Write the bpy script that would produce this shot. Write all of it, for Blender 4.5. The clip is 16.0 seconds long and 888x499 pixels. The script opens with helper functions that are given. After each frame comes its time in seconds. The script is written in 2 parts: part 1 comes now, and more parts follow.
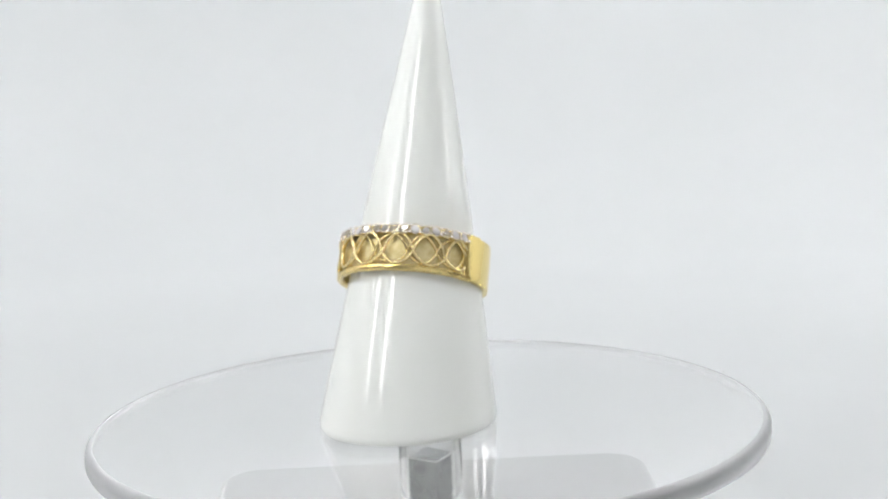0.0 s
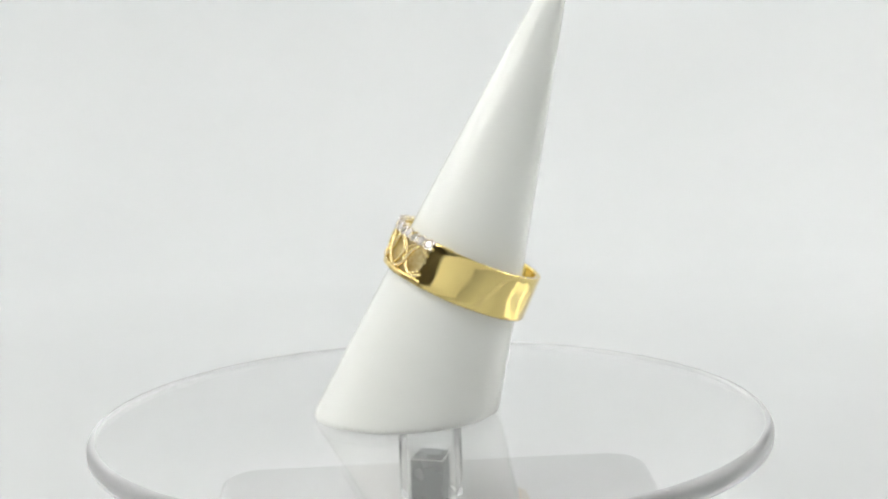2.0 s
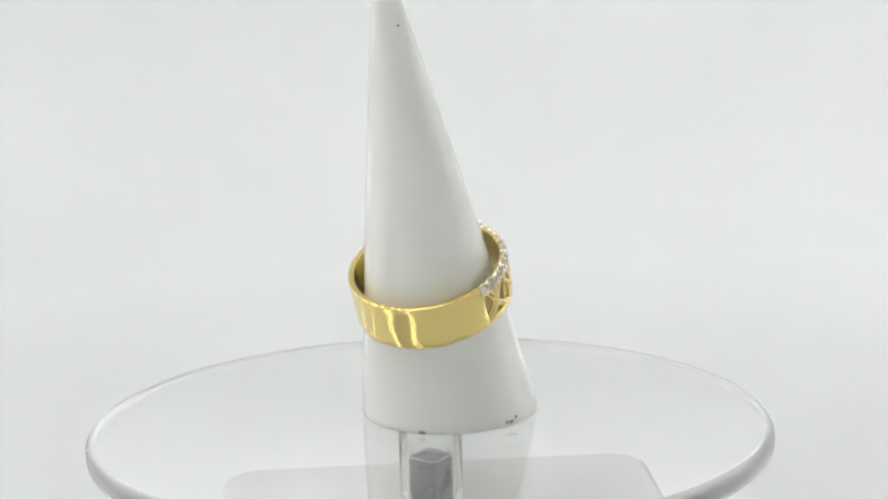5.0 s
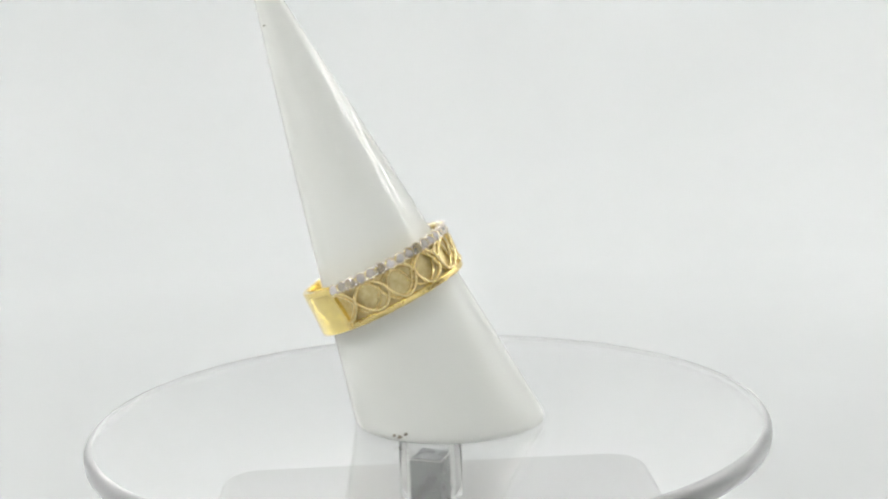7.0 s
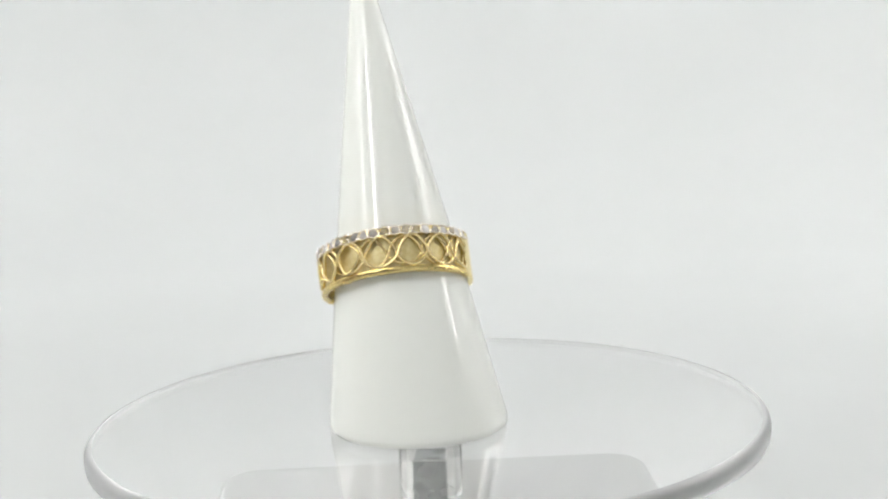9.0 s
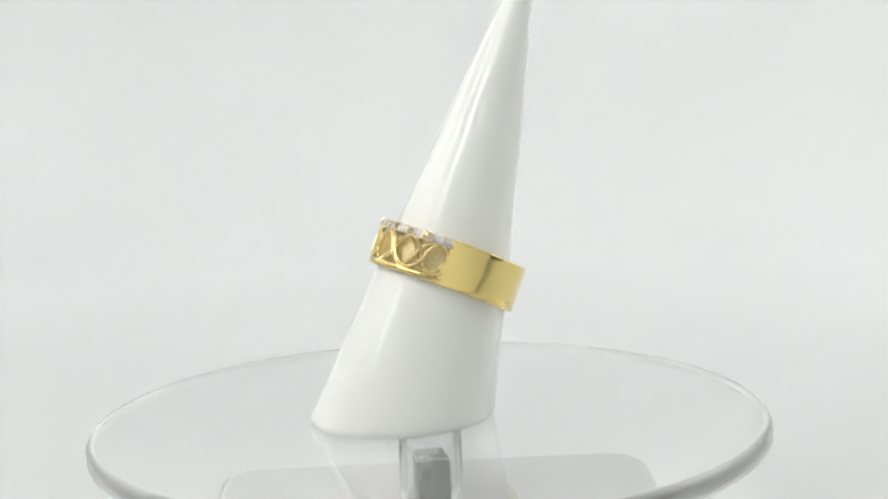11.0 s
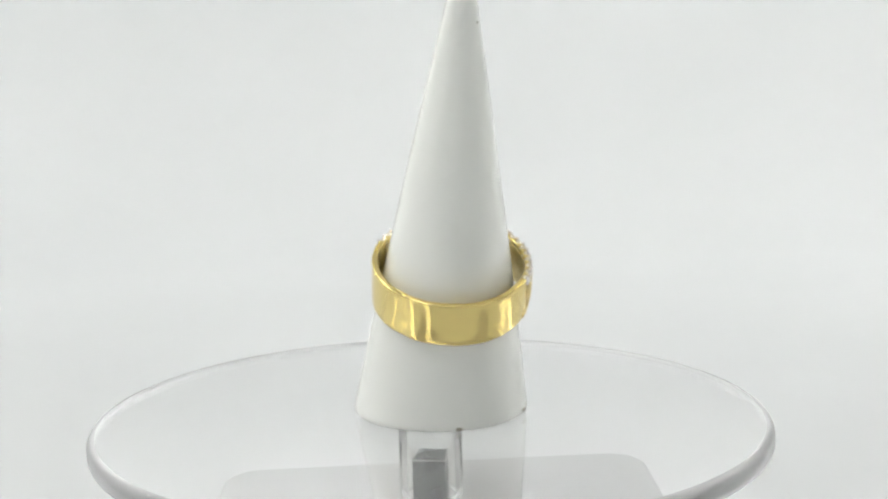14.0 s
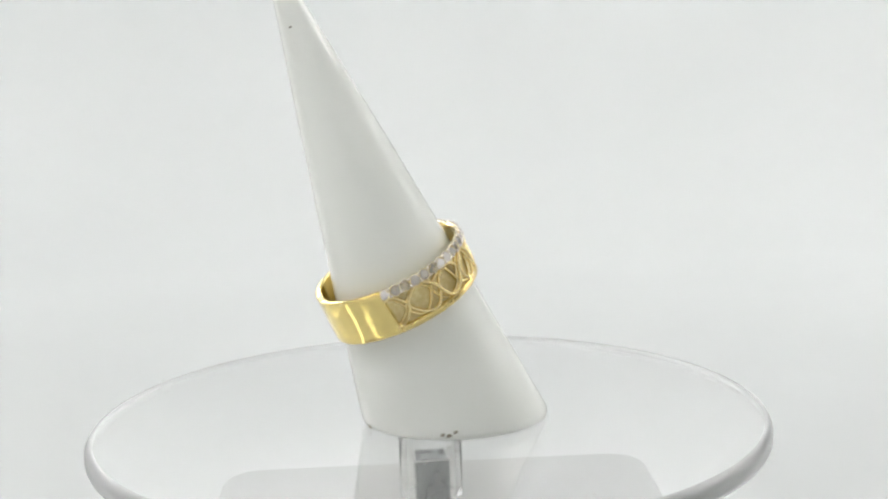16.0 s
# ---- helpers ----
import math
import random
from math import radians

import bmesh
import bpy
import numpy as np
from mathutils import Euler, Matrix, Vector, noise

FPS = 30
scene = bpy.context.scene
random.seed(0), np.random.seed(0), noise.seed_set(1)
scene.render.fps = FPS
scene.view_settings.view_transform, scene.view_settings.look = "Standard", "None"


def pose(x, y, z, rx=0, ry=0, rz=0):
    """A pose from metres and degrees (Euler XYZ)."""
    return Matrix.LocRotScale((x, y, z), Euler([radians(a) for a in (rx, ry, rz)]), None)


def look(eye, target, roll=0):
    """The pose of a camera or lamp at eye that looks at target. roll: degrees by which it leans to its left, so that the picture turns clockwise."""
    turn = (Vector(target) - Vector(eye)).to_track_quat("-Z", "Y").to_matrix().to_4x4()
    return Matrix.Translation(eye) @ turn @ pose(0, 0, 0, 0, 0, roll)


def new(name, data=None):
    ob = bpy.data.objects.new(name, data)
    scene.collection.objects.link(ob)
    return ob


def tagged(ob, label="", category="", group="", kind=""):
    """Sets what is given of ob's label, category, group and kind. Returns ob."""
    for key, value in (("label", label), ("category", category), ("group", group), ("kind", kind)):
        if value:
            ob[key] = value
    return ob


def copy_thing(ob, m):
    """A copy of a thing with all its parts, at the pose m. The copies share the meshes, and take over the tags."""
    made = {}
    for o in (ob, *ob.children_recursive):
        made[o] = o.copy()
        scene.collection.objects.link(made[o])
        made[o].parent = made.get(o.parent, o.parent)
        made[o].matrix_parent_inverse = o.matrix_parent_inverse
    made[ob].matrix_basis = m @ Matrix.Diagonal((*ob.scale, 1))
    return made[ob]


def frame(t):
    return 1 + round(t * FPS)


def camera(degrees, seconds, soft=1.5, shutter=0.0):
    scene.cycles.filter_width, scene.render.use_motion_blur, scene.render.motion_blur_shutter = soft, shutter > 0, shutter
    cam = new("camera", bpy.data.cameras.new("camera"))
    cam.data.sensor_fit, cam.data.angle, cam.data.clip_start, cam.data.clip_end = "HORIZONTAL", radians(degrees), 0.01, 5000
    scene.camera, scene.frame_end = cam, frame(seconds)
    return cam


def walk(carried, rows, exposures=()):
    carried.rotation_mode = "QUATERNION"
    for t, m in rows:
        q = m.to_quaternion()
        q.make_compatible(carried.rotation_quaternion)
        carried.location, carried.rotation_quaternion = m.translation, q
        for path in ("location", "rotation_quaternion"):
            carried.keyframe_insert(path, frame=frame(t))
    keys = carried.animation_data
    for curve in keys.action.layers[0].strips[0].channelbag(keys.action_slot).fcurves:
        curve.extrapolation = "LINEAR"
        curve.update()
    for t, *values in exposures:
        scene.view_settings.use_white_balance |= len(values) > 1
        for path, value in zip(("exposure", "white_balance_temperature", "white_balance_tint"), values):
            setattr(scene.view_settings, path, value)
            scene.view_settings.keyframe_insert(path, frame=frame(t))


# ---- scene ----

MM = 0.001
FLOOR_Z = -38 * MM

# ---------------------------------------------------------------- camera
cam = camera(30.54, 16.0, soft=2.3)
EYE = (2.754 * MM, -209.627 * MM, 59.042 * MM)
AIM = (2.754 * MM, 0.0, 22.194 * MM)
STILL = look(EYE, AIM, -2.0)
walk(cam, [(0.0, STILL), (16.0, STILL)], [(0.0, 0.0, 6300, 12), (1.0, 0.0, 6400, 11), (2.0, 0.0, 6500, 10), (16.0, 0.0, 6500, 10)])

# ---------------------------------------------------------------- light and exposure
world = bpy.data.worlds.new("world")
world.use_nodes = True
world.node_tree.nodes["Background"].inputs[0].default_value = (0.6, 0.62, 0.65, 1)
world.node_tree.nodes["Background"].inputs[1].default_value = 0.05
scene.world = world
LED_STRENGTH = 12.9
SIDE_STRENGTH = 11.0
BACK_FILL_STRENGTH = 80.0

# ---------------------------------------------------------------- the turn of the table
TURN_START = -54.505
TURN_SPEED = -36.866
LEAN = radians(20.418)
LEAN_WAY = radians(132.54)
CONE_FOOT = Vector((-0.095, -3.11, 0)) * MM
DISC_TILT = (0.0127, 0.0043)
DISC_OFF = Vector((-0.25, 0.0, 0)) * MM
RING_CENTRE = Vector((-5.376, 2.254, 19.117)) * MM
RING_N = Vector((-0.26029, 0.32972, 0.90749)).normalized()
RING_X = Vector((-0.74529, -0.66614, 0.02826)).normalized()


def turned(t):
    return pose(0, 0, 0, 0, 0, TURN_START + TURN_SPEED * t)


# ---------------------------------------------------------------- materials
def material(name, color=(0.8, 0.8, 0.8), rough=0.5, metal=0.0, **extra):
    m = bpy.data.materials.new(name)
    m.use_nodes = True
    b = m.node_tree.nodes["Principled BSDF"]
    b.inputs["Base Color"].default_value = (*color, 1)
    b.inputs["Roughness"].default_value = rough
    b.inputs["Metallic"].default_value = metal
    for k, v in extra.items():
        b.inputs[k.replace("_", " ")].default_value = v
    return m


def vary(m, scale, low, high, target="Base Color", detail=4.0, coords="Object"):
    """Noise between two values (colours or floats) into one input."""
    nt = m.node_tree
    b = nt.nodes["Principled BSDF"]
    tc, nz, rp = nt.nodes.new("ShaderNodeTexCoord"), nt.nodes.new("ShaderNodeTexNoise"), nt.nodes.new("ShaderNodeValToRGB")
    nz.inputs["Scale"].default_value, nz.inputs["Detail"].default_value = scale, detail
    nt.links.new(tc.outputs[coords], nz.inputs["Vector"])
    nt.links.new(nz.outputs["Fac"], rp.inputs["Fac"])
    rp.color_ramp.elements[0].position, rp.color_ramp.elements[1].position = 0.35, 0.65
    lo, hi = ((low, low, low) if isinstance(low, float) else low), ((high, high, high) if isinstance(high, float) else high)
    rp.color_ramp.elements[0].color, rp.color_ramp.elements[1].color = (*lo, 1), (*hi, 1)
    nt.links.new(rp.outputs["Color"], b.inputs[target])
    return m


def relief(m, scale, strength, distance, detail=3.0):
    nt = m.node_tree
    b = nt.nodes["Principled BSDF"]
    tc, nz, bp = nt.nodes.new("ShaderNodeTexCoord"), nt.nodes.new("ShaderNodeTexNoise"), nt.nodes.new("ShaderNodeBump")
    nz.inputs["Scale"].default_value, nz.inputs["Detail"].default_value = scale, detail
    bp.inputs["Strength"].default_value, bp.inputs["Distance"].default_value = strength, distance
    nt.links.new(tc.outputs["Object"], nz.inputs["Vector"])
    nt.links.new(nz.outputs["Fac"], bp.inputs["Height"])
    nt.links.new(bp.outputs["Normal"], b.inputs["Normal"])
    return m


SWEEP = relief(vary(material("white_backdrop_vinyl", rough=0.75), 9, (0.558, 0.576, 0.578), (0.58, 0.597, 0.599)), 900, 0.05, 0.0002)
WALL = vary(material("white_fabric_panel", rough=0.85), 14, (0.80, 0.81, 0.81), (0.84, 0.845, 0.84))
ROOM = vary(material("grey_beige_paint", rough=0.8), 5, (0.24, 0.21, 0.175), (0.28, 0.25, 0.21))
TABLE = vary(material("grey_brown_laminate", rough=0.5), 30, (0.13, 0.115, 0.10), (0.18, 0.16, 0.14))
DARK_WALL = vary(material("grey_room_paint", rough=0.8), 5, (0.56, 0.545, 0.53), (0.60, 0.585, 0.57))
PLASTIC = vary(material("glossy_white_plastic", (0.935, 0.955, 0.915), 0.05, Subsurface_Weight=0.02, Subsurface_Radius=(0.008, 0.008, 0.0075), Subsurface_Scale=1.0), 120, 0.04, 0.07, "Roughness")
STAIN = vary(material("brown_chip", (0.2, 0.17, 0.13), 0.8), 3000, (0.22, 0.20, 0.15), (0.42, 0.39, 0.32))
ACRYLIC = material("clear_acrylic", (0.985, 0.99, 0.99), 0.0, Transmission_Weight=1.0, IOR=1.49)
SOCKET = material("clear_soft_plastic", (0.97, 0.975, 0.97), 0.06, Transmission_Weight=1.0, IOR=1.2)
SPECK = material("grey_speck", (0.42, 0.42, 0.41), 0.7)
RIM = material("satin_acrylic_edge", (0.86, 0.875, 0.88), 0.26, Transmission_Weight=0.55, IOR=1.49)
BASE_GREY = vary(material("pale_grey_plastic", rough=0.45), 60, (0.315, 0.32, 0.32), (0.35, 0.355, 0.355))
STEEL = vary(material("dull_steel", (0.17, 0.18, 0.2), 0.3, 1.0), 400, 0.22, 0.38, "Roughness")
GOLD = relief(vary(material("polished_yellow_gold", (0.86, 0.69, 0.27), 0.06, 1.0), 900, 0.06, 0.13, "Roughness"), 500, 0.03, 0.0002, 0.5)
GOLD_WIRE = relief(material("bright_cut_gold_wire", (0.93, 0.77, 0.40), 0.2, 1.0), 3600, 0.8, 0.0001)
# colour stands for the gold-tinted shade on the cone behind the openwork
GAP_SHADE_GOLD = relief(vary(material("gap_shade_gold", (0.8, 0.66, 0.38), 0.48, 1.0), 1500, (0.74, 0.62, 0.30), (0.85, 0.75, 0.44)), 3000, 0.3, 0.00005)
GOLD_RAIL = relief(vary(material("hand_finished_gold", (0.84, 0.67, 0.28), 0.2, 1.0), 2200, 0.12, 0.3, "Roughness"), 1400, 0.5, 0.00015)
PALE_GOLD = relief(material("pale_gold_setting", (0.86, 0.77, 0.60), 0.18, 1.0), 3000, 0.4, 0.00006)
WHITE_GOLD = material("rhodium_white_gold", (0.86, 0.80, 0.75), 0.16, 1.0)
STONE = material("clear_brilliant", (0.99, 0.97, 0.96), 0.0, Transmission_Weight=1.0, IOR=2.3)
# random milkiness per stone imitates sparkle: milky reads as glint, clear as dark
nodes = STONE.node_tree.nodes
sparkle_spread = nodes.new("ShaderNodeMapRange")
sparkle_spread.inputs["To Min"].default_value, sparkle_spread.inputs["To Max"].default_value = 0.15, 0.95
STONE.node_tree.links.new(nodes.new("ShaderNodeObjectInfo").outputs["Random"], sparkle_spread.inputs["Value"])
STONE.node_tree.links.new(sparkle_spread.outputs["Result"], nodes["Principled BSDF"].inputs["Transmission Weight"])
HIGHLIGHT_WHITE = material("highlight_white", (0.85, 0.85, 0.84), 0.3)
LED_BODY = material("white_lamp_housing", (0.8, 0.8, 0.8), 0.4)
SIDE_GLOW = material("side_led_diffuser", (0.9, 0.9, 0.9), 0.4, Emission_Color=(1.0, 0.985, 0.97, 1), Emission_Strength=SIDE_STRENGTH)
BACK_FILL_GLOW = material("backdrop_fill_diffuser", (0.9, 0.9, 0.9), 0.4, Emission_Color=(1.0, 0.985, 0.97, 1), Emission_Strength=BACK_FILL_STRENGTH)
LED_GLOW = material("lit_led_diffuser", (0.9, 0.9, 0.9), 0.4, Emission_Color=(1.0, 0.985, 0.96, 1), Emission_Strength=LED_STRENGTH)


# ---------------------------------------------------------------- mesh helpers
def mesh_of(name, bm, mat, smooth=True, angle=None):
    bmesh.ops.recalc_face_normals(bm, faces=bm.faces)
    me = bpy.data.meshes.new(name)
    for f in bm.faces:
        f.smooth = smooth
    if angle is not None:
        for e in bm.edges:
            if len(e.link_faces) == 2 and e.calc_face_angle(0) > radians(angle):
                e.smooth = False
    bm.to_mesh(me)
    bm.free()
    me.materials.append(mat)
    return me


def part(name, bm, mat, parent=None, label="", smooth=True, angle=None):
    ob = new(name, mesh_of(name, bm, mat, smooth, angle))
    if parent:
        ob.parent = parent
    if label:
        tagged(ob, label)
    return ob


def box(x0, y0, z0, x1, y1, z1, bevel=0.0, segments=2):
    bm = bmesh.new()
    bmesh.ops.create_cube(bm, size=1)
    for v in bm.verts:
        v.co = Vector(((x0 + x1) / 2 + v.co.x * (x1 - x0), (y0 + y1) / 2 + v.co.y * (y1 - y0), (z0 + z1) / 2 + v.co.z * (z1 - z0)))
    if bevel:
        bmesh.ops.bevel(bm, geom=bm.edges[:], offset=bevel, segments=segments, profile=0.5, affect="EDGES")
    return bm


def lathe(profile, n=96, closed=False):
    """Turns (r, z) pairs about the z axis; ends with r = 0 become poles."""
    bm = bmesh.new()
    rings = []
    for r, z in profile:
        if r < 1e-7:
            rings.append([bm.verts.new((0, 0, z))])
        else:
            rings.append([bm.verts.new((r * math.cos(2 * math.pi * i / n), r * math.sin(2 * math.pi * i / n), z)) for i in range(n)])
    pairs = list(zip(rings, rings[1:])) + ([(rings[-1], rings[0])] if closed else [])
    for a, b in pairs:
        for i in range(n):
            j = (i + 1) % n
            if len(a) == 1 and len(b) == 1:
                continue
            if len(a) == 1:
                bm.faces.new((a[0], b[i], b[j]))
            elif len(b) == 1:
                bm.faces.new((a[i], a[j], b[0]))
            else:
                bm.faces.new((a[i], a[j], b[j], b[i]))
    bm.faces.index_update()
    return bm


def tube(bm, points, radius, sides=8, flat=1.0):
    """A wire along points; flat squeezes it along the radial way of the ring."""
    rows = []
    n = len(points)
    for i, p in enumerate(points):
        d = (points[min(i + 1, n - 1)] - points[max(i - 1, 0)]).normalized()
        out = Vector((p.x, p.y, 0)).normalized()
        side = d.cross(out).normalized()
        out = side.cross(d).normalized()
        rows.append([bm.verts.new(p + radius * (math.cos(2 * math.pi * k / sides) * side + flat * math.sin(2 * math.pi * k / sides) * out)) for k in range(sides)])
    for a, b in zip(rows, rows[1:]):
        for k in range(sides):
            bm.faces.new((a[k], a[(k + 1) % sides], b[(k + 1) % sides], b[k]))
    bm.faces.new(rows[0])
    bm.faces.new(rows[-1][::-1])


# ---------------------------------------------------------------- backdrop, room and lamps
def structure(name, bm, mat, label, category, smooth=False):
    return tagged(part(name, bm, mat, smooth=smooth), label, category, "", "structure")


def build_sweep():
    """Table and back in one curved sheet."""
    bm = bmesh.new()
    y0, yb, r, ztop = -0.25, 0.46, 0.16, 0.262
    line = [(y0, FLOOR_Z), (-0.1, FLOOR_Z), (yb - r, FLOOR_Z)]
    line += [(yb - r + r * math.sin(a), FLOOR_Z + r - r * math.cos(a)) for a in [math.pi / 2 * k / 24 for k in range(1, 25)]]
    line += [(yb, ztop)]
    xs = [-0.44 + 0.88 * k / 8 for k in range(9)]
    grid = [[bm.verts.new((x, y, z)) for x in xs] for y, z in line]
    for a, b in zip(grid, grid[1:]):
        for k in range(8):
            bm.faces.new((a[k], a[k + 1], b[k + 1], b[k]))
    ob = structure("backdrop", bm, SWEEP, "seamless white curved backdrop sheet", "backdrop", True)
    sol = ob.modifiers.new("sheet", "SOLIDIFY")
    sol.thickness, sol.offset = 0.002, -1
    return ob


SIDE_FROM = 0.04


def build_room():
    build_sweep()
    structure("floor", box(-0.475, -0.66, FLOOR_Z - 0.03, 0.475, 0.50, FLOOR_Z - 0.004), TABLE, "dull grey-brown table top", "table top")
    z0, z1 = FLOOR_Z - 0.004, 0.262
    structure("wall_west", box(-0.46, SIDE_FROM, z0, -0.445, 0.48, z1), WALL, "plain white fabric side panel", "wall")
    structure("wall_east", box(0.445, SIDE_FROM, z0, 0.46, 0.48, z1), WALL, "plain white fabric side panel", "wall")
    structure("wall_north", box(-0.46, 0.483, z0, 0.46, 0.50, z1), WALL, "plain white fabric back panel", "wall")
    structure("ceiling", box(-0.46, -0.27, z1 + 0.002, 0.46, 0.50, z1 + 0.012), WALL, "plain white tent roof", "ceiling")
    # added low white card, unseen, to bounce light from the front
    structure("bounce_flap", box(-0.42, -0.285, z0, 0.42, -0.27, 0.07), WALL, "low white bounce flap, unseen, added behind the camera", "wall")
    # added reflector out of view that throws fill on the cone's front
    structure("bounce_panel", box(-0.02, -0.268, z0, 0.42, -0.255, z1), WALL, "plain white bounce panel, unseen, added behind the camera", "wall")
    structure("wall_far_south", box(-0.46, -0.66, z0, 0.46, -0.645, 0.6), DARK_WALL, "plain grey room wall", "wall")
    structure("wall_southwest", box(-0.475, -0.64, z0, -0.46, SIDE_FROM - 0.003, 0.6), ROOM, "plain grey-beige room wall", "wall")
    structure("wall_southeast", box(0.46, -0.64, z0, 0.475, SIDE_FROM - 0.003, 0.6), ROOM, "plain grey-beige room wall", "wall")
    structure("ceiling_south", box(-0.46, -0.64, 0.605, 0.46, -0.25, 0.62), ROOM, "plain grey-beige room ceiling", "ceiling")
    structure("wall_over_tent", box(-0.46, -0.27, z1 + 0.014, 0.46, -0.255, 0.60), ROOM, "plain grey-beige room wall", "wall")


def led_bar(length, glow, w=7 * MM, lit=0.29):
    """A bar lamp along x, hung overhead, its lit face down."""
    lamp = new("led_bar")
    h = 8 * MM
    part("housing", box(-length / 2, -w, 0, length / 2, w, h, 0.0012), LED_BODY, lamp, "white aluminium housing", False)
    part("diffuser", box(-length / 2 + 0.004, -w * lit, -0.003, length / 2 - 0.004, w * lit, -0.0002, 0.001), glow, lamp, "glowing white diffuser", False)
    return tagged(lamp, "slim white led bar lamp, unseen, lit, hanging overhead", "lamp", "led bars")


def build_lamps():
    # two parallel pairs that run slantwise over the table: outer end, inner end
    ends = (((-0.355, -0.134), (-0.12, 0.05)), ((-0.215, -0.2), (-0.03, -0.055)), ((0.435, -0.012), (0.19, 0.19)), ((0.43, 0.15), (0.28, 0.275)))
    for (x0, y0), (x1, y1) in ends:
        lamp = led_bar(math.hypot(x1 - x0, y1 - y0), LED_GLOW, 15 * MM, 0.92)
        lamp.matrix_basis = pose((x0 + x1) / 2, (y0 + y1) / 2, 0.235, 0, 0, math.degrees(math.atan2(y1 - y0, x1 - x0)))
    side = led_bar(0.46, SIDE_GLOW)
    rows = (-0.39, -0.325, 0.325, 0.39)
    side.matrix_basis = pose(rows[0], 0.18, 0.248, 0, 0, 90)
    for x in rows[1:]:
        copy_thing(side, pose(x, 0.18, 0.248, 0, 0, 90))
    # added fill bar near the back sheet, only there to brighten the backdrop
    back = led_bar(0.60, BACK_FILL_GLOW)
    back.matrix_basis = pose(-0.06, 0.425, 0.235)


# ---------------------------------------------------------------- turntable
def rounded_slab(hx, hy, z0, z1, corner, edge):
    bm = bmesh.new()
    pts = []
    for cx, cy, a0 in ((hx - corner, hy - corner, 0), (-hx + corner, hy - corner, 90), (-hx + corner, -hy + corner, 180), (hx - corner, -hy + corner, 270)):
        for k in range(9):
            a = radians(a0 + 90 * k / 8)
            pts.append((cx, cy, math.cos(a), math.sin(a)))
    levels = [(z0, -edge)] + [(z0 + 0.0003, 0), (z1 - edge, 0)] + [(z1 - edge + edge * math.sin(a), -edge * (1 - math.cos(a))) for a in [math.pi / 2 * k / 5 for k in range(1, 6)]]
    rows = [[bm.verts.new((cx + (corner + o) * ca, cy + (corner + o) * sa, z)) for cx, cy, ca, sa in pts] for z, o in levels]
    for a, b in zip(rows, rows[1:]):
        for k in range(len(pts)):
            j = (k + 1) % len(pts)
            bm.faces.new((a[k], a[j], b[j], b[k]))
    bm.faces.new(rows[0][::-1])
    bm.faces.new(rows[-1])
    return bm


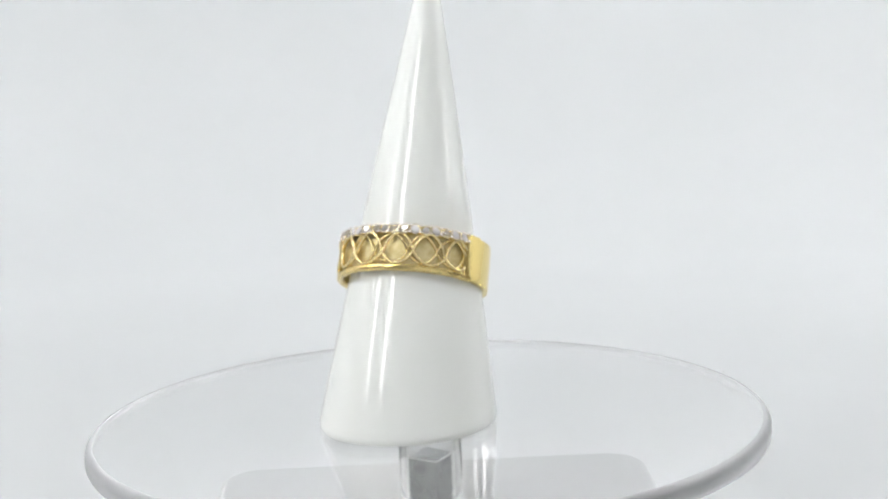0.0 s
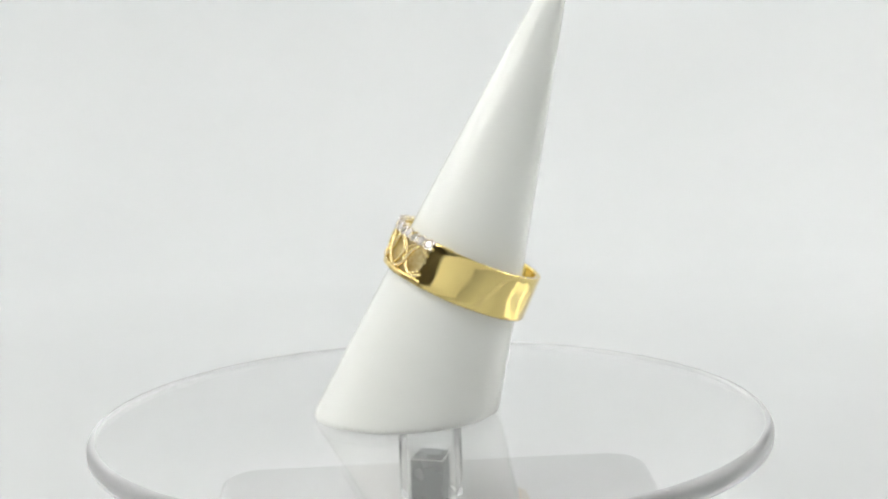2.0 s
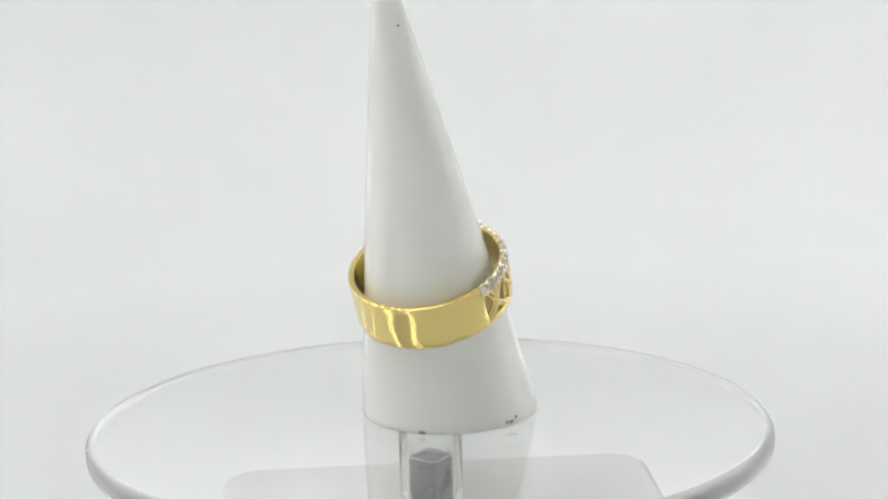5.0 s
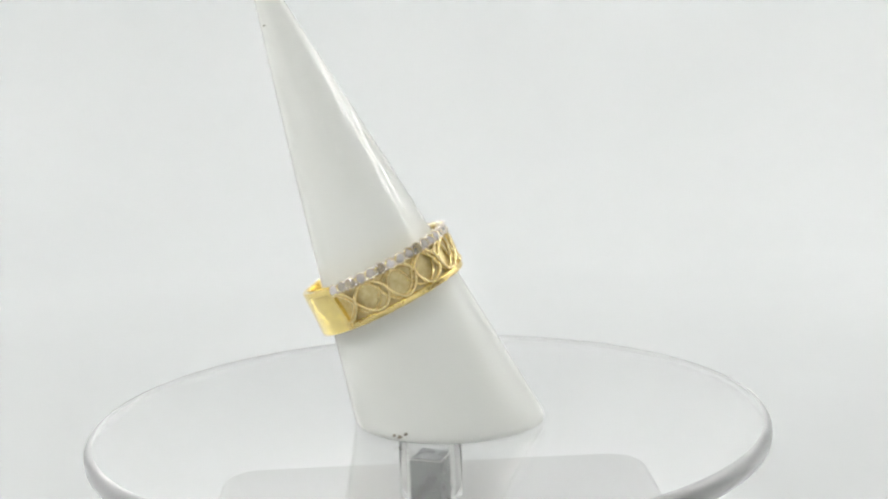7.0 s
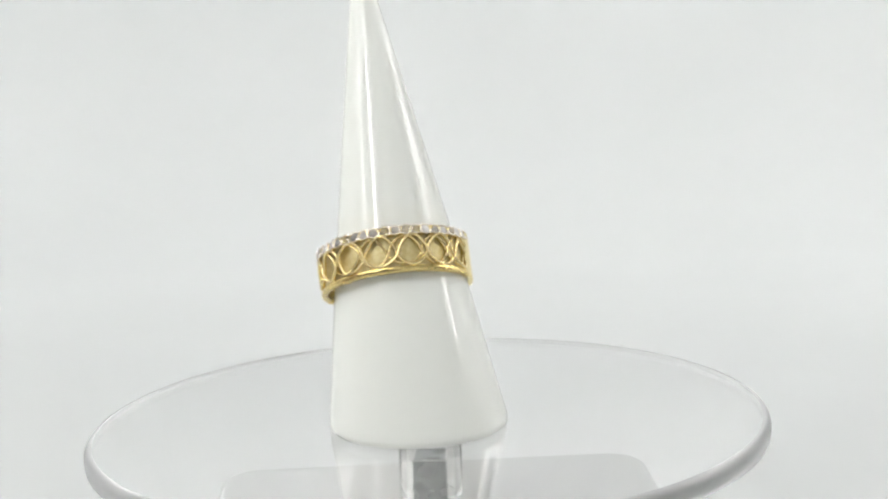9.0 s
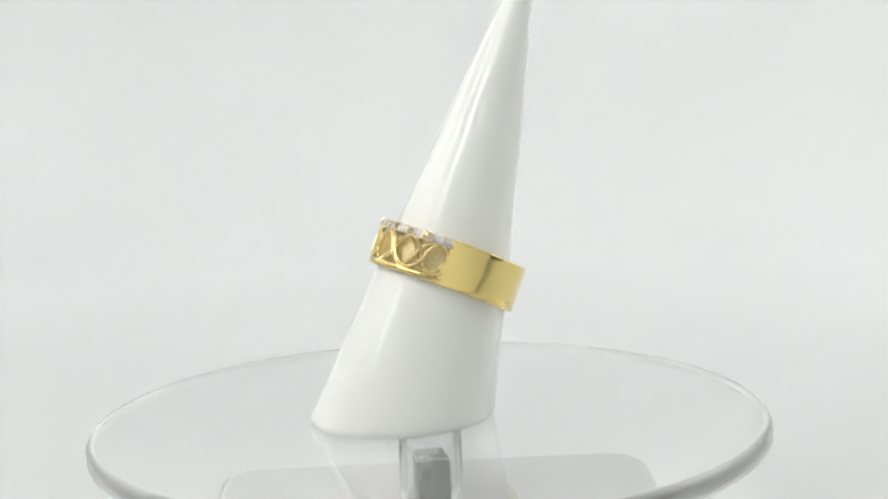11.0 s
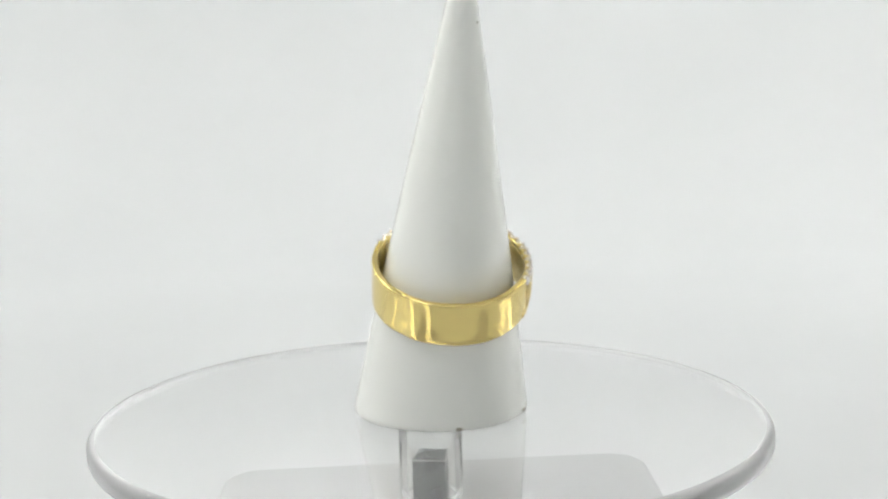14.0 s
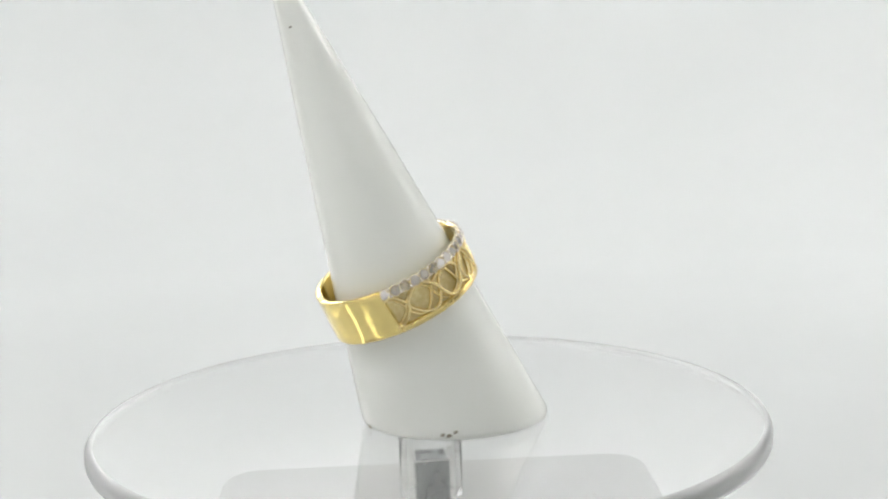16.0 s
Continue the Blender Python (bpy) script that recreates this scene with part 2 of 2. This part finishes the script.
def build_turntable():
    table = new("turntable")
    table.location = (0, 0, FLOOR_Z)
    base = part("base", rounded_slab(31 * MM, 25 * MM, 0, 22.2 * MM, 6 * MM, 1.2 * MM), BASE_GREY, table, "pale grey plastic motor base", angle=40)
    base.matrix_basis = pose(1.2 * MM, -1.5 * MM, 0, 0, 0, 2.5)
    part("collar", lathe([(0, 22.2 * MM), (7 * MM, 22.2 * MM), (7 * MM, 23.2 * MM), (6.5 * MM, 23.7 * MM), (0, 23.7 * MM)], 48), BASE_GREY, table, "round plastic collar", angle=30)
    # clear disc with rounded rim; its upper face is the zero height
    R, T, e = 45 * MM, 3.0 * MM, 1.1 * MM
    prof = [(0, 0), (20 * MM, 0), (R - e, 0)] + [(R - e + e * math.sin(a), -e + e * math.cos(a)) for a in [math.pi / 2 * k / 6 for k in range(1, 7)]]
    prof += [(R - e + e * math.cos(a), -T + e - e * math.sin(a)) for a in [math.pi / 2 * k / 6 for k in range(0, 7)]] + [(20 * MM, -T), (0, -T)]
    bm = lathe(prof, 160)
    bm.normal_update()
    level = {f.index for f in bm.faces if abs(f.normal.z) > 0.9999}
    for v in bm.verts:
        v.co += DISC_OFF
        v.co.z += DISC_TILT[0] * v.co.x + DISC_TILT[1] * v.co.y
    disc = part("platter", bm, ACRYLIC, table, "clear acrylic disc with a rounded rim", angle=50)
    for i in level:
        disc.data.polygons[i].use_smooth = False
    disc.data.materials.append(RIM)
    for f in disc.data.polygons:
        f.material_index = 0 if f.index in level else 1
    disc.visible_shadow = False
    hub = part("hub", lathe([(3.25 * MM, -3.6 * MM), (4.0 * MM, -3.6 * MM), (4.2 * MM, -4.0 * MM), (4.2 * MM, -13 * MM), (3.25 * MM, -13 * MM)], 48, True), SOCKET, disc, "clear acrylic socket", angle=30)
    hub.visible_shadow = False
    # the square shaft stands a little turned against the disc
    # the white band stands in for the highlight along the shaft's top edge
    for name, half, low, high, edge, mat, label in (("shaft_highlight", 2.24, -8.06, -7.9, 0.05, HIGHLIGHT_WHITE, "thin white band painted as the shaft edge's highlight"), ("shaft", 2.15, -14, -7.8, 0.2, STEEL, "square dull steel drive shaft")):
        ob = part(name, box(-half * MM, -half * MM, low * MM, half * MM, half * MM, high * MM, edge * MM), mat, disc, label, False)
        ob.matrix_basis = pose(0, 0, 0, 0, 0, 22)
    # two dust specks on the disc, then a nick at its rim
    for x, y, w, turn in ((-28.3, -26.6, 1.0, 20), (-12.1, 36.6, 0.8, 70), (11.6, 43.2, 0.5, 0)):
        bm = bmesh.new()
        bmesh.ops.create_icosphere(bm, subdivisions=2, radius=1)
        for v in bm.verts:
            k = 1 + 0.4 * noise.noise(v.co * 1.7 + Vector((x, y, 0)))
            v.co = Vector((v.co.x * k * w * 0.55, v.co.y * k * 0.16, v.co.z * 0.05))
            v.co.rotate(Euler((0, 0, radians(turn))))
            v.co = (v.co + Vector((x, y, DISC_TILT[0] * x + DISC_TILT[1] * y))) * MM
        part("nick", bm, SPECK, disc, "tiny grey speck")
    tagged(table, "small turntable with clear acrylic disc, turning", "turntable")
    return table, disc


# ---------------------------------------------------------------- the leaning ring stand
AXIS = Vector((math.sin(LEAN) * math.cos(LEAN_WAY), math.sin(LEAN) * math.sin(LEAN_WAY), math.cos(LEAN)))
AXIS_X = Vector((0, 0, 1)).cross(AXIS).normalized()
AXIS_Y = AXIS.cross(AXIS_X)
TIP = 66.0 * MM


def cone_radius(h):
    k = h / 0.045
    r = 0.045 * (0.2611 - 0.1562 * k - 0.0106 * k * k)
    tip = 3.0 * MM
    if h > TIP - tip:
        r *= math.sqrt(max(0.0, 1 - ((h - TIP + tip) / tip) ** 2))
    return r


def cone_point(h, a, lift=0.0):
    return CONE_FOOT + AXIS * h + (cone_radius(h) + lift) * (math.cos(a) * AXIS_X + math.sin(a) * AXIS_Y)


def cone_foot(a):
    """Height along the axis at which the generator a meets the disc."""
    lo, hi = -8 * MM, 8 * MM
    for _ in range(40):
        h = (lo + hi) / 2
        p = cone_point(h, a)
        if p.z < DISC_TILT[0] * p.x + DISC_TILT[1] * p.y + 0.03 * MM:
            lo = h
        else:
            hi = h
    return hi


CHIPS = [(4.5 * MM, 4.69, 0.5), (2.75 * MM, 5.885, 0.34), (2.6 * MM, 5.80, 0.42), (2.95 * MM, 5.735, 0.36), (56.2 * MM, 5.53, 0.2)]


def build_stand():
    stand = new("ring_stand")
    n, rows = 96, []
    bm = bmesh.new()
    steps = [0, 0.004, 0.012] + [k / 40 for k in range(1, 38)] + [0.94, 0.955, 0.968, 0.978, 0.986, 0.992, 0.996]
    for k, s in enumerate(steps):
        row = []
        for i in range(n):
            a = 2 * math.pi * i / n
            h0 = cone_foot(a)
            row.append(bm.verts.new(cone_point(h0 + (TIP - h0) * s, a, (-0.35 * MM, -0.1 * MM)[k] if k < 2 else 0.0) - CONE_FOOT))
        rows.append(row)
    for a, b in zip(rows, rows[1:]):
        for i in range(n):
            bm.faces.new((a[i], a[(i + 1) % n], b[(i + 1) % n], b[i]))
    bm.faces.new(rows[0][::-1])
    top = bm.verts.new(AXIS * TIP)
    for i in range(n):
        bm.faces.new((rows[-1][i], rows[-1][(i + 1) % n], top))
    part("cone", bm, PLASTIC, stand, angle=60)
    for h, a, w in CHIPS:
        bm = bmesh.new()
        bmesh.ops.create_icosphere(bm, subdivisions=2, radius=1)
        up = (cone_point(h + 1 * MM, a) - cone_point(h, a)).normalized()
        out = (math.cos(a) * AXIS_X + math.sin(a) * AXIS_Y)
        side = up.cross(out)
        p = cone_point(h, a) - CONE_FOOT
        for v in bm.verts:
            k = 1 + 0.5 * noise.noise(v.co * 2.1 + Vector((h * 999, a, w)))
            c = v.co * k
            v.co = p + side * c.x * w * MM + up * c.y * w * 0.55 * MM + out * c.z * 0.08 * MM
        part("chip", bm, STAIN, stand, "small dark brown chip")
    return tagged(stand, "glossy white plastic finger cone leaning on the disc", "ring stand")


# ---------------------------------------------------------------- the ring
RING_R = 10.1 * MM
HALF = 3.05 * MM
A0, A1 = radians(-35), radians(145)
WIRE_CROSSING = radians(101.4)
WIRE_PITCH = radians(23.7)


def ring_at(r, a, z):
    return Vector((r * math.cos(a), r * math.sin(a), z))


def arc_band(bm, a0, a1, outline, n, wave=0.0, nick=0.0, slant=0.0):
    """A strip of cross-section outline [(r, z)] along the arc; slant lengthens its ends towards the lower edge."""
    rows = []
    for k in range(n + 1):
        a = a0 + (a1 - a0) * k / n
        dr = wave * noise.noise(Vector((a * 2.4, 3.7, 0))) + 0.16 * wave * noise.noise(Vector((a * 6.5, 9.1, 0)))
        dz = nick * noise.noise(Vector((a * 14, 1.3, 0)))
        end = max(0.0, 1 - 12 * k / n) * -slant + max(0.0, 1 - 12 * (n - k) / n) * slant
        row = []
        for r, z in outline:
            dent = 0.42 * wave * noise.noise(Vector((a * 4.2, z * 330, 5.5))) if wave > 0.1 * MM else 0.0
            row.append(bm.verts.new(ring_at(r + dr + dent, a + end * (0.5 - z / (2 * HALF)), z + (dz if z > 0 else -dz * 0.6))))
        rows.append(row)
    m = len(outline)
    for a, b in zip(rows, rows[1:]):
        for k in range(m):
            bm.faces.new((a[k], a[(k + 1) % m], b[(k + 1) % m], b[k]))
    bm.faces.new(rows[0])
    bm.faces.new(rows[-1][::-1])


def rounded_rect(r0, r1, z0, z1, c, face=0):
    """Cross-section with rounded corners; face adds points along its outer side."""
    pts = [(r1, z0 + c + (z1 - z0 - 2 * c) * k / face) for k in range(1, face)]
    for cr, cz, s in ((r1 - c, z1 - c, 0), (r0 + c, z1 - c, 90), (r0 + c, z0 + c, 180), (r1 - c, z0 + c, 270)):
        for k in range(4):
            a = radians(s + 30 * k)
            pts.append((cr + c * math.cos(a), cz + c * math.sin(a)))
    return pts


def brilliant():
    """A small round-cut stone, table along +z."""
    bm = bmesh.new()
    n = 8
    levels = [(0.34, 0.20, 0), (0.50, 0.10, 0.5), (0.62, 0.0, 0), (0.60, -0.05, 0)]
    rows = [[bm.verts.new((r * MM * math.cos(2 * math.pi * (i + o) / n), r * MM * math.sin(2 * math.pi * (i + o) / n), z * MM)) for i in range(n)] for r, z, o in levels]
    bm.faces.new(rows[0])
    for (a, b, o) in ((rows[0], rows[1], 0), (rows[1], rows[2], 1), (rows[2], rows[3], -1)):
        for i in range(n):
            j = (i + 1) % n
            if o == 0:
                bm.faces.new((a[i], b[i], a[j])), bm.faces.new((a[j], b[i], b[j]))
            elif o == 1:
                bm.faces.new((a[i], b[j], a[j])), bm.faces.new((a[i], b[i], b[j]))
            else:
                bm.faces.new((a[i], b[i], b[j], a[j]))
    low = bm.verts.new((0, 0, -0.5 * MM))
    for i in range(n):
        bm.faces.new((rows[3][i], low, rows[3][(i + 1) % n]))
    return bm


def build_ring():
    ring = new("gold_ring")
    bm = bmesh.new()
    arc_band(bm, A1, A0 + 2 * math.pi, rounded_rect(RING_R - 0.8 * MM, RING_R, -HALF, HALF, 0.18 * MM, 9), 200, 0.14 * MM, 0.07 * MM, 0.075)
    part("shank", bm, GOLD, ring, "mirror-polished plain yellow gold back", angle=70)
    bm = bmesh.new()
    arc_band(bm, A0, A1, rounded_rect(RING_R - 0.8 * MM, RING_R + 0.08 * MM, -HALF, -HALF + 0.85 * MM, 0.25 * MM), 160, 0.07 * MM, 0.12 * MM)
    part("lower_rail", bm, GOLD_RAIL, ring, "uneven hand-finished gold lower rail", angle=70)
    bm = bmesh.new()
    arc_band(bm, A0, A1, rounded_rect(RING_R - 0.75 * MM, RING_R + 0.02 * MM, HALF - 1.2 * MM, HALF - 0.1 * MM, 0.2 * MM), 72)
    rail = part("upper_rail", bm, GOLD, ring, "gold upper rail set with stones", angle=70)
    # added plate that paints the shaded cone seen through the wire gaps
    bm = bmesh.new()
    arc_band(bm, A0 - 0.02, A1 + 0.02, rounded_rect(RING_R - 0.8 * MM, RING_R - 0.6 * MM, -HALF + 0.4 * MM, HALF - 0.7 * MM, 0.08 * MM), 72)
    part("gap_shade_plate", bm, GAP_SHADE_GOLD, ring, "pale gold plate standing for the shaded cone between the wires", angle=70)
    # interlaced wires of the front, the second pair lying lower
    lo, hi = -HALF + 0.95 * MM, HALF - 1.15 * MM
    mid, amp = (lo + hi) / 2, (hi - lo) / 2
    for k, (phase, rad, depth, sink, swing) in enumerate([(0.0, 0.21, 1.2, 0.02, 1.0), (math.pi, 0.21, 1.2, 0.02, 1.0), (0.75, 0.17, 1.3, 0.26, 0.9), (math.pi + 0.6, 0.17, 1.3, 0.26, 0.95)]):
        bm = bmesh.new()
        pts = []
        for i in range(241):
            a = A0 + 0.02 + (A1 - A0 - 0.04) * i / 240
            ph = math.pi * (a - WIRE_CROSSING) / WIRE_PITCH + phase + 0.55 * noise.noise(Vector((i * 0.035, k * 7.3, 0)))
            weave = 0.1 * MM * math.cos(ph * 2 + (0 if k % 2 else math.pi))
            pts.append(ring_at(RING_R - sink * MM + weave, a, mid + amp * swing * math.copysign(abs(math.sin(ph)) ** 0.7, math.sin(ph))))
        tube(bm, pts, rad * MM, 8, depth)
        part("filigree_wire", bm, GOLD_WIRE, ring, "bright interlaced gold wire")
    # stones and the beads that hold them
    stone_me = mesh_of("stone", brilliant(), STONE, False)
    bm = bmesh.new()
    bmesh.ops.create_icosphere(bm, subdivisions=1, radius=0.23 * MM)
    bead_me = mesh_of("prong", bm, WHITE_GOLD)
    seat_bm = lathe([(0.48 * MM, -0.75 * MM), (0.74 * MM, -0.2 * MM), (0.78 * MM, 0.0 * MM), (0.72 * MM, 0.07 * MM), (0.64 * MM, 0.07 * MM), (0.60 * MM, -0.02 * MM), (0.36 * MM, -0.7 * MM)], 14, True)
    seat_me = mesh_of("setting", seat_bm, PALE_GOLD)
    count = 23
    for i in range(count):
        a = A0 + (A1 - A0) * (i + 0.5) / count
        m = Matrix.Translation(ring_at(RING_R + 0.02 * MM, a, HALF - 0.55 * MM)) @ Matrix.Rotation(a, 4, "Z") @ Matrix.Rotation(radians(72), 4, "Y")
        for name, me in (("setting", seat_me), ("stone", stone_me)):
            ob = new(name, me)
            tilt = Matrix.Rotation(random.uniform(-0.2, 0.2), 4, "X") @ Matrix.Rotation(random.uniform(-0.2, 0.2), 4, "Y")
            ob.parent, ob.matrix_basis = ring, m @ tilt @ Matrix.Rotation(random.random() * 0.8, 4, "Z")
            if name == "stone":
                tagged(ob, "tiny round clear stone")
        for dz in (-0.5, 0.5):
            ob = new("prong", bead_me)
            b = a + (A1 - A0) / count / 2
            ob.parent = ring
            ob.matrix_basis = Matrix.Translation(ring_at(RING_R + (0.16 - 0.1 * dz) * MM, b, HALF - 0.55 * MM + dz * MM * 0.9))
    # fine beads that run on from the stone row along the back's upper edge
    bm = bmesh.new()
    bmesh.ops.create_icosphere(bm, subdivisions=2, radius=0.17 * MM)
    grain_me = mesh_of("bead", bm, GOLD)
    for first, way in ((A0, -1), (A1, 1)):
        for k in range(5):
            ob = new("bead", grain_me)
            ob.parent = ring
            ob.matrix_basis = Matrix.Translation(ring_at(RING_R - 0.18 * MM, first + way * (0.045 + 0.05 * k), HALF + 0.02 * MM))
    return tagged(ring, "yellow gold ring with open filigree and stone row", "ring")


def ring_frame():
    y = RING_N.cross(RING_X)
    m = Matrix((RING_X, y, RING_N)).transposed().to_4x4()
    m.translation = RING_CENTRE
    return m


build_room()
build_lamps()
turntable, platter = build_turntable()
ring_stand = build_stand()
gold_ring = build_ring()


def motions():
    times = [0.5 * k for k in range(33)]
    up = Matrix.Translation((0, 0, -FLOOR_Z))
    walk(platter, [(t, up @ turned(t)) for t in times])
    walk(ring_stand, [(t, turned(t) @ Matrix.Translation(CONE_FOOT)) for t in times])
    walk(gold_ring, [(t, turned(t) @ ring_frame()) for t in times])


motions()
